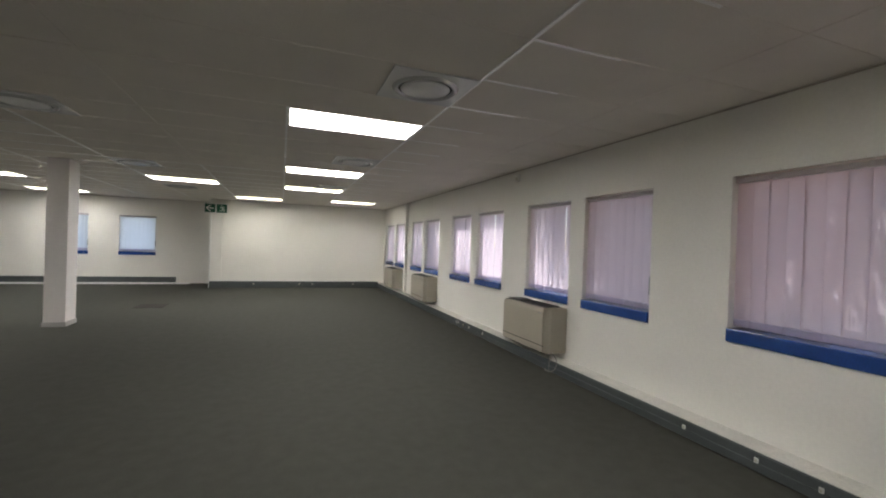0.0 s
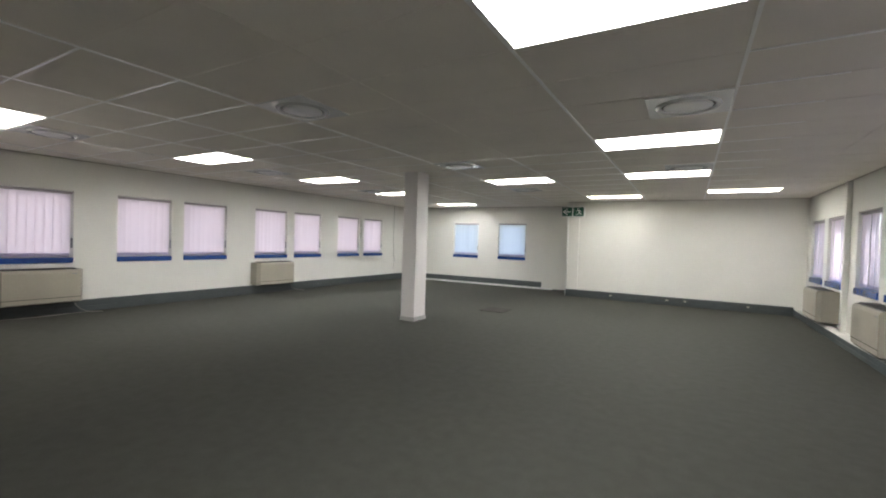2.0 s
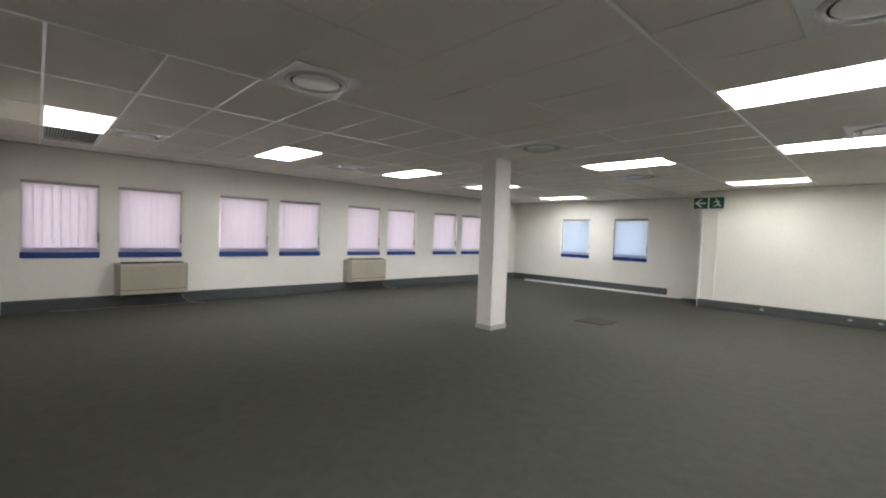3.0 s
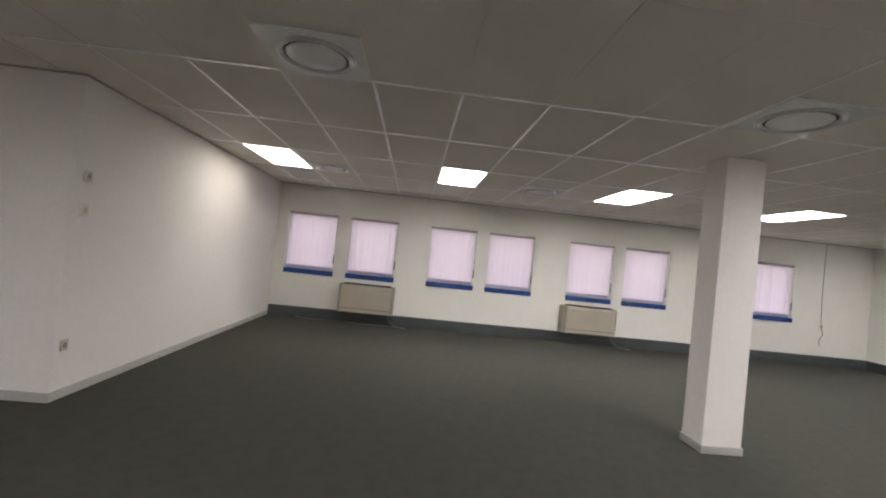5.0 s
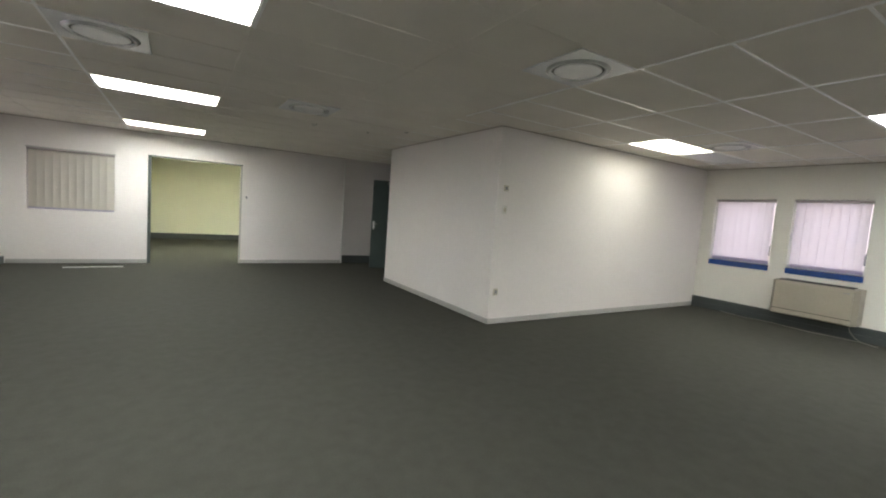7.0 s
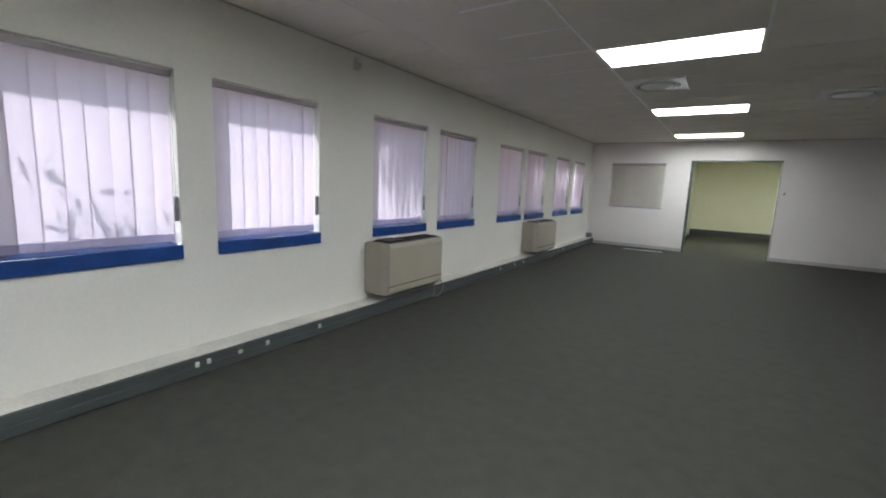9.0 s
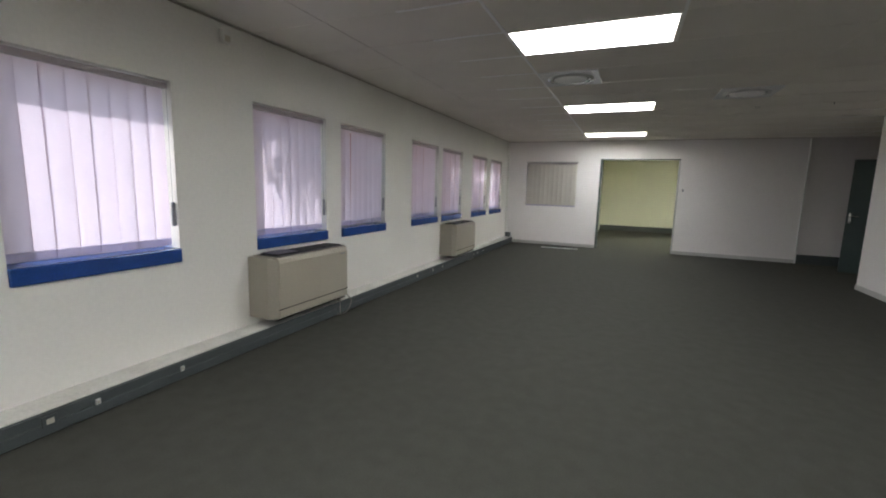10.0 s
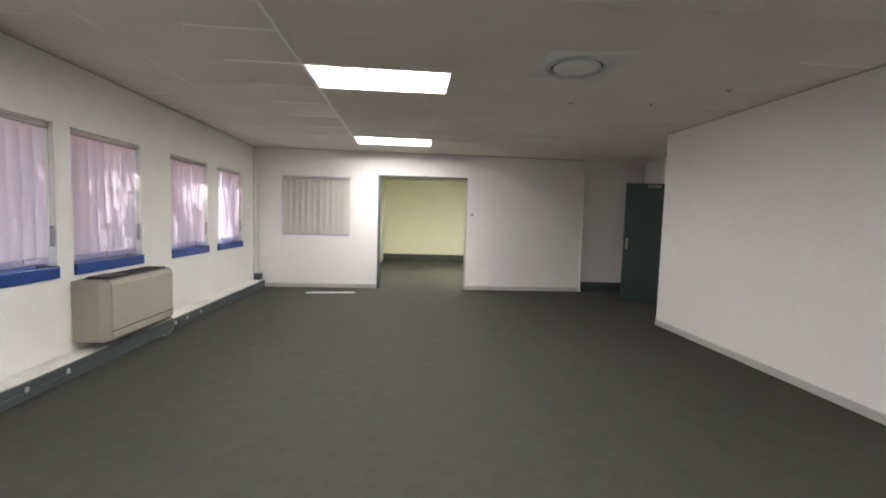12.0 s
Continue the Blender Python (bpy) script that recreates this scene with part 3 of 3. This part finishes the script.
part("door_closer", box_bm(0.28, 0.50, 0.02, 0.06, 2.01, 2.06, 0.006, 2), M_CHROME, leaf, "silver door closer body")
frame_1 = thing("door_frame_1", "dark green steel door frame", "door frame", kind="structure")
part("jamb", box_bm(-4.11, -3.99, -4.42, -4.38, 0, 2.07), M_DFRAME, frame_1)
part("jamb", box_bm(-4.11, -3.995, -3.61, -3.57, 0, 2.07), M_DFRAME, frame_1)
part("head", box_bm(-4.11, -3.99, -4.42, -3.57, 2.07, 2.11), M_DFRAME, frame_1)
frame_2 = thing("door_frame_2", "thin dark lining of the wide doorway", "door frame", kind="structure")
part("jamb", box_bm(1.185, 1.237, YS - 0.102, YS + 0.004, 0, 2.135), M_DFRAME, frame_2)
part("jamb", box_bm(-0.465, -0.44, YS - 0.102, YS + 0.002, 0, 2.135), M_SKIRT, frame_2)
part("latch", box_bm(0.3, 0.45, YS - 0.03, YS - 0.005, 2.12, 2.135), M_CHROME, frame_2, "small metal head latch")

# ---- small things ----
def plate(name, m, w, h, mat, label, category, group="", toggle=True):
    """A small wall plate; local x along the wall, z up, y pointing out of the room."""
    ob = thing(name, label, category, m, group=group)
    part("cover", box_bm(-w / 2, w / 2, -0.012, 0.0, -h / 2, h / 2, 0.003, 2), mat, ob)
    if toggle:
        part("insert", box_bm(-w / 4, w / 4, -0.016, -0.011, -h / 4, h / 4, 0.002, 1), M_CORD if mat is M_PLATE2 else M_PLATE2, ob)
    return ob


E_FACE = XE - 0.201
for y in (5.63, 5.55, 5.09, 4.57, 0.95, 0.40, 0.03, -1.53, -1.79, -2.13):
    plate("skirting_socket", pose(E_FACE, y, 0.084, 0, 0, -90), 0.026, 0.034, M_PLATE, "small white data outlet in the power skirting", "socket", "skirting outlets")
plate("skirting_socket", pose(E_FACE, 5.32, 0.084, 0, 0, -90), 0.07, 0.06, M_TRUNK2, "grey blank outlet in the power skirting", "socket", "skirting outlets")
for x in (-0.47, 0.84, 1.23, 2.48):
    plate("skirting_socket", pose(x, YN2 - 0.101, 0.115), 0.055, 0.032, M_PLATE2, "small cream outlet in the power skirting", "socket", "skirting outlets")
plate("wall_socket", pose(XB - 0.095, BN, 0.43, 0, 0, 180), 0.07, 0.09, M_PLATE2, "cream socket plate near the partition corner", "socket")
plate("thermostat", pose(XB - 0.135, BN, 1.52, 0, 0, 180), 0.08, 0.11, M_PLATE, "white wall thermostat near the partition corner", "thermostat")
plate("light_switch", pose(XB - 0.135, BN, 1.80, 0, 0, 180), 0.075, 0.075, M_PLATE2, "cream switch plate above the thermostat", "switch")
plate("light_switch", pose(-0.56, YS, 1.46, 0, 0, 180), 0.035, 0.05, M_CORD, "small dark push switch beside the doorway", "switch", toggle=False)

# alarm sensor under the ceiling on the window wall
det = thing("alarm_sensor", "small white alarm sensor high on the wall", "sensor", pose(XE, 3.95, 2.48, 0, 0, -90))
part("body", box_bm(-0.035, 0.035, -0.05, 0.0, -0.06, 0.05, 0.012, 3), M_PLATE, det)
part("lens", box_bm(-0.024, 0.024, -0.056, -0.045, -0.045, 0.0, 0.006, 2), M_PLATE2, det)

# exit sign at the corner of the bay
sign = thing("exit_sign", "green and white emergency exit sign with an arrow", "exit sign", pose(-1.53, YN2 - 0.06, 2.17))
part("box", box_bm(-0.32, 0.32, -0.02, 0.02, 0.0, 0.29, 0.004, 1), M_WHITE, sign)
for s in (-1, 1):
    part("panel", box_bm(s * 0.154 - 0.138, s * 0.154 + 0.138, -0.024, -0.019, 0.022, 0.268), M_SIGN, sign, "green panel")
ar = bmesh.new()
for pts in (((-0.27, 0.145), (-0.16, 0.235), (-0.12, 0.235), (-0.205, 0.160), (-0.06, 0.160), (-0.06, 0.130), (-0.205, 0.130), (-0.12, 0.055), (-0.16, 0.055)),):
    f = ar.faces.new([ar.verts.new((x, -0.0265, z)) for x, z in pts])
    ar.faces.ensure_lookup_table()
    ext = bmesh.ops.extrude_face_region(ar, geom=[f])
    bmesh.ops.translate(ar, vec=(0, 0.002, 0), verts=[v for v in ext["geom"] if isinstance(v, bmesh.types.BMVert)])
part("arrow", ar, M_WHITE, sign, "white arrow")
pic = bmesh.new()
for (x0, z0, x1, z1, w) in ((0.15, 0.20, 0.19, 0.12, 0.034), (0.19, 0.12, 0.14, 0.08, 0.022), (0.14, 0.08, 0.09, 0.075, 0.02), (0.19, 0.12, 0.235, 0.06, 0.022),
                            (0.15, 0.19, 0.10, 0.15, 0.018), (0.16, 0.19, 0.22, 0.17, 0.018), (0.13, 0.225, 0.15, 0.245, 0.03)):
    d = Vector((x1 - x0, 0, z1 - z0)).normalized()
    s = Vector((-d.z, 0, d.x)) * w / 2
    a, b = Vector((x0, -0.0262, z0)), Vector((x1, -0.0262, z1))
    pic.faces.new([pic.verts.new(c) for c in (a - s, b - s, b + s, a + s)])
part("pictogram", pic, M_WHITE, sign, "white way-out pictogram")
part("bracket", box_bm(-0.01, 0.01, -0.01, 0.01, 0.288, 0.399), M_WHITE, sign)

# loose and fixed bits along the floor and walls
solid("floor_box_lid", box_bm(-2.44, -1.92, 8.56, 9.10, 0.0, 0.008, 0.002, 1), M_HATCH, "dark brown square floor box lid in the carpet", "floor box")


def loose_lid(name, length, w, h, m, label):
    ob = thing(name, label, "trunking lid", m)
    part("strip", box_bm(0, length, -w / 2, w / 2, 0.003, 0.007), M_WHITE, ob)
    part("lip", box_bm(0, length, -w / 2, -w / 2 + 0.004, 0.0, h), M_WHITE, ob)
    part("lip", box_bm(0, length, w / 2 - 0.004, w / 2, 0.0, h), M_WHITE, ob)
    return ob


loose_lid("trunking_lid", 4.75, 0.10, 0.045, pose(-7.1, 13.62, 0, 0, 0, 0), "long white trunking lid lying on the carpet by the wall")
loose_lid("trunking_lid", 0.85, 0.05, 0.012, pose(1.57, -4.13, 0, 0, 0, 6), "short white trunking lid lying on the carpet")
strip = thing("cover_strip", "thin painted cover strip up the wall joint", "cover strip", kind="structure")
part("strip", box_bm(-1.395, -1.355, YN2 - 0.030, YN2, 0.19, CEIL - 0.02), M_WALL, strip)
pipe = thing("wall_conduit", "painted square conduit running up the window wall", "conduit", kind="structure")
part("duct", box_bm(XE - 0.07, XE, 9.72, 9.80, 0.143, CEIL - 0.02, 0.004, 1), M_WALL, pipe)
pipe = thing("wall_conduit", "painted square conduit in the room corner", "conduit", kind="structure")
part("duct", box_bm(XE - 0.04, XE, YS + 0.03, YS + 0.09, 0.242, CEIL - 0.02, 0.004, 1), M_WALL, pipe)
post = thing("edge_strip", "white edge trim up the end of the partition", "trim", kind="structure")
part("strip", box_bm(-2.775, -2.745, YS - 0.1, YS + 0.03, 0, CEIL - 0.02, 0.003, 1), M_WHITE, post)
post = thing("edge_strip", "white edge trim up the corner of the bay", "trim", kind="structure")
part("strip", box_bm(XJ - 0.016, XJ + 0.03, YN2 - 0.012, YN2 + 0.02, 0, CEIL - 0.02, 0.003, 1), M_WHITE, post)
stub = thing("junction_box", "grey-green skirting end box in the corner", "junction box", pose(XE - 0.12, YS + 0.01, 0))
part("box", box_bm(-0.03, 0.09, 0.01, 0.14, 0.143, 0.26, 0.006, 2), M_TRUNK2, stub)


def cable(label, pts, r, mat):
    """A smooth hanging cable through the points."""
    v = [Vector(p) for p in pts]
    out = []
    for i in range(len(v) - 1):
        a, b, c, d = v[max(i - 1, 0)], v[i], v[i + 1], v[min(i + 2, len(v) - 1)]
        for k in range(6):
            t = k / 6
            out.append(0.5 * (2 * b + (c - a) * t + (2 * a - 5 * b + 4 * c - d) * t * t + (3 * b - a - 3 * c + d) * t ** 3))
    out.append(v[-1])
    return solid("cable", tube_bm(out, r, 7), mat, label, "cable", "loose cables", smooth=True)


for y in (2.64, -1.44):
    cable("pale flexible pipe drooping under the fan coil unit", [(3.30, y + 0.12, 0.22), (3.30, y + 0.02, 0.19), (3.28, y - 0.03, 0.11), (3.27, y + 0.03, 0.03), (3.26, y + 0.14, 0.012), (3.29, y + 0.20, 0.012)], 0.006, M_CABLE)
cable("white drain pipe under the fan coil unit", [(3.32, 2.78, 0.22), (3.315, 2.78, 0.12), (3.315, 2.78, 0.01)], 0.018, M_CABLE)
for y in (3.66, 8.12):
    cable("pale flexible pipe drooping under the fan coil unit", [(-7.6, y, 0.24), (-7.58, y + 0.04, 0.12), (-7.53, y + 0.16, 0.03), (-7.45, y + 0.36, 0.01)], 0.007, M_CABLE)
cable("pale cable lying on the carpet beside the skirting", [(-7.7, 1.9, 0.012), (-7.62, 2.3, 0.01), (-7.66, 2.7, 0.01), (-7.56, 3.2, 0.01), (-7.6, 3.7, 0.01), (-7.5, 4.02, 0.01)], 0.005, M_CABLE)
cable("black cable lying on the carpet beside the skirting", [(-7.74, 1.5, 0.008), (-7.7, 2.0, 0.008), (-7.73, 2.6, 0.008), (-7.68, 3.3, 0.008)], 0.006, M_BLACK)
cable("thin white cable hanging down the wall", [(XW + 0.008, 12.75, 2.57), (XW + 0.008, 12.74, 1.6), (XW + 0.008, 12.77, 0.85)], 0.005, M_CABLE)
cable("loose cable end hanging below a wall outlet", [(XW + 0.012, 12.77, 0.80), (XW + 0.03, 12.80, 0.66), (XW + 0.02, 12.74, 0.52), (XW + 0.02, 12.76, 0.40)], 0.006, M_CABLE)
plate("wall_socket", pose(XW, 12.78, 0.82, 0, 0, 90), 0.07, 0.07, M_PLATE2, "cream outlet plate at the end of a hanging cable", "socket")


for x, y, a in ((-2.16, -0.10, 20), (-1.75, -0.67, 75), (-0.93, -0.74, 140)):
    hook = thing("ceiling_hook", "small dark bent wire hook hanging from a ceiling tile", "hook", pose(x, y, CEIL, 0, 0, a), group="ceiling hooks")
    part("wire", tube_bm([(0, 0, 0.012), (0, 0, -0.012), (0.015, 0, -0.024), (0.045, 0, -0.022), (0.06, 0, -0.012)], 0.0035, 6), M_BLACK, hook)

# ---- outside ----
def tree(label, x, y, spread, seed, leaves, top=4.0, lean=0.0, fork=1.2, leaf=1.0):
    """A slender tree whose crown stands about four metres above the paving."""
    r = random.Random(seed)
    ob = thing("tree", label, "tree", pose(x, y, -0.35), group="trees outside")
    part("trunk", tube_bm([(0, 0, 0), (0.04, 0.03, top * 0.25), (-0.03, 0.04, top * 0.55), (0.02, lean * 0.3, top - 0.1)], [0.10, 0.085, 0.065, 0.03], 9), M_BARK, ob, smooth=True)
    clumps = []
    for k in range(10):
        a = k * 2.4 + r.uniform(-0.4, 0.4)
        tip = Vector((math.cos(a) * spread * r.uniform(0.3, 0.95), lean + math.sin(a) * spread * r.uniform(0.3, 0.95), top + r.uniform(-0.6, 0.6)))
        part("limb", tube_bm([(0, 0, top - fork), tuple(tip * 0.5 + Vector((0, 0, (top - fork + 0.3) * 0.5))), tuple(tip)], [0.04, 0.025, 0.01], 6), M_BARK, ob)
        clumps.append(tip)
    bm = bmesh.new()
    for k in range(leaves):
        c = r.choice(clumps) + Vector((r.gauss(0, 0.2), r.gauss(0, 0.2), r.gauss(0, 0.2)))
        u = Vector((r.gauss(0, 1), r.gauss(0, 1), r.gauss(0, 1))).normalized()
        w = u.orthogonal().normalized()
        s = leaf * r.uniform(0.05, 0.11)
        bm.faces.new([bm.verts.new(c + q) for q in (u * s * 1.6, w * s * 0.6, -u * s * 1.6, -w * s * 0.6)])
    part("crown", bm, M_LEAF, ob, "loose leafy crown")
    return ob


# unseen sunlit wall, added to throw pink light onto the west blinds
solid("brick_building", wall_bm('y', -14, 20, -14.4, -14.0, -0.4, 8.0), M_BRICK, "unseen pinkish brick wall added to bounce light onto the west blinds", "building", kind="structure")
# unseen wall, added to hide low sky and warm the east window light
solid("brick_building_east", wall_bm('y', -20, 0.8, 11.0, 11.4, -0.4, 4.6), M_REDBRICK, "unseen red brick wall added to block low sky and warm the east blinds", "building", kind="structure")
TREES = [(5.3, 1.35, 0.95, 1, 2800), (5.3, 2.86, 0.55, 2, 2800), (5.2, 3.58, 0.20, 3, 1100, 4.15, 0.42, 0.3, 0.6), (5.2, 6.75, 0.33, 11, 1900, 2.45, 0.0, 0.8, 0.45), (5.3, 0.05, 0.85, 4, 800), (5.3, -1.35, 0.8, 5, 800), (5.3, -3.0, 0.5, 6, 250),
         (5.3, 8.95, 0.7, 7, 900), (5.3, 9.9, 0.8, 8, 700), (5.3, 12.6, 0.5, 9, 300)]
for q in TREES:
    tree("slender leafy tree close outside the windows", *q)
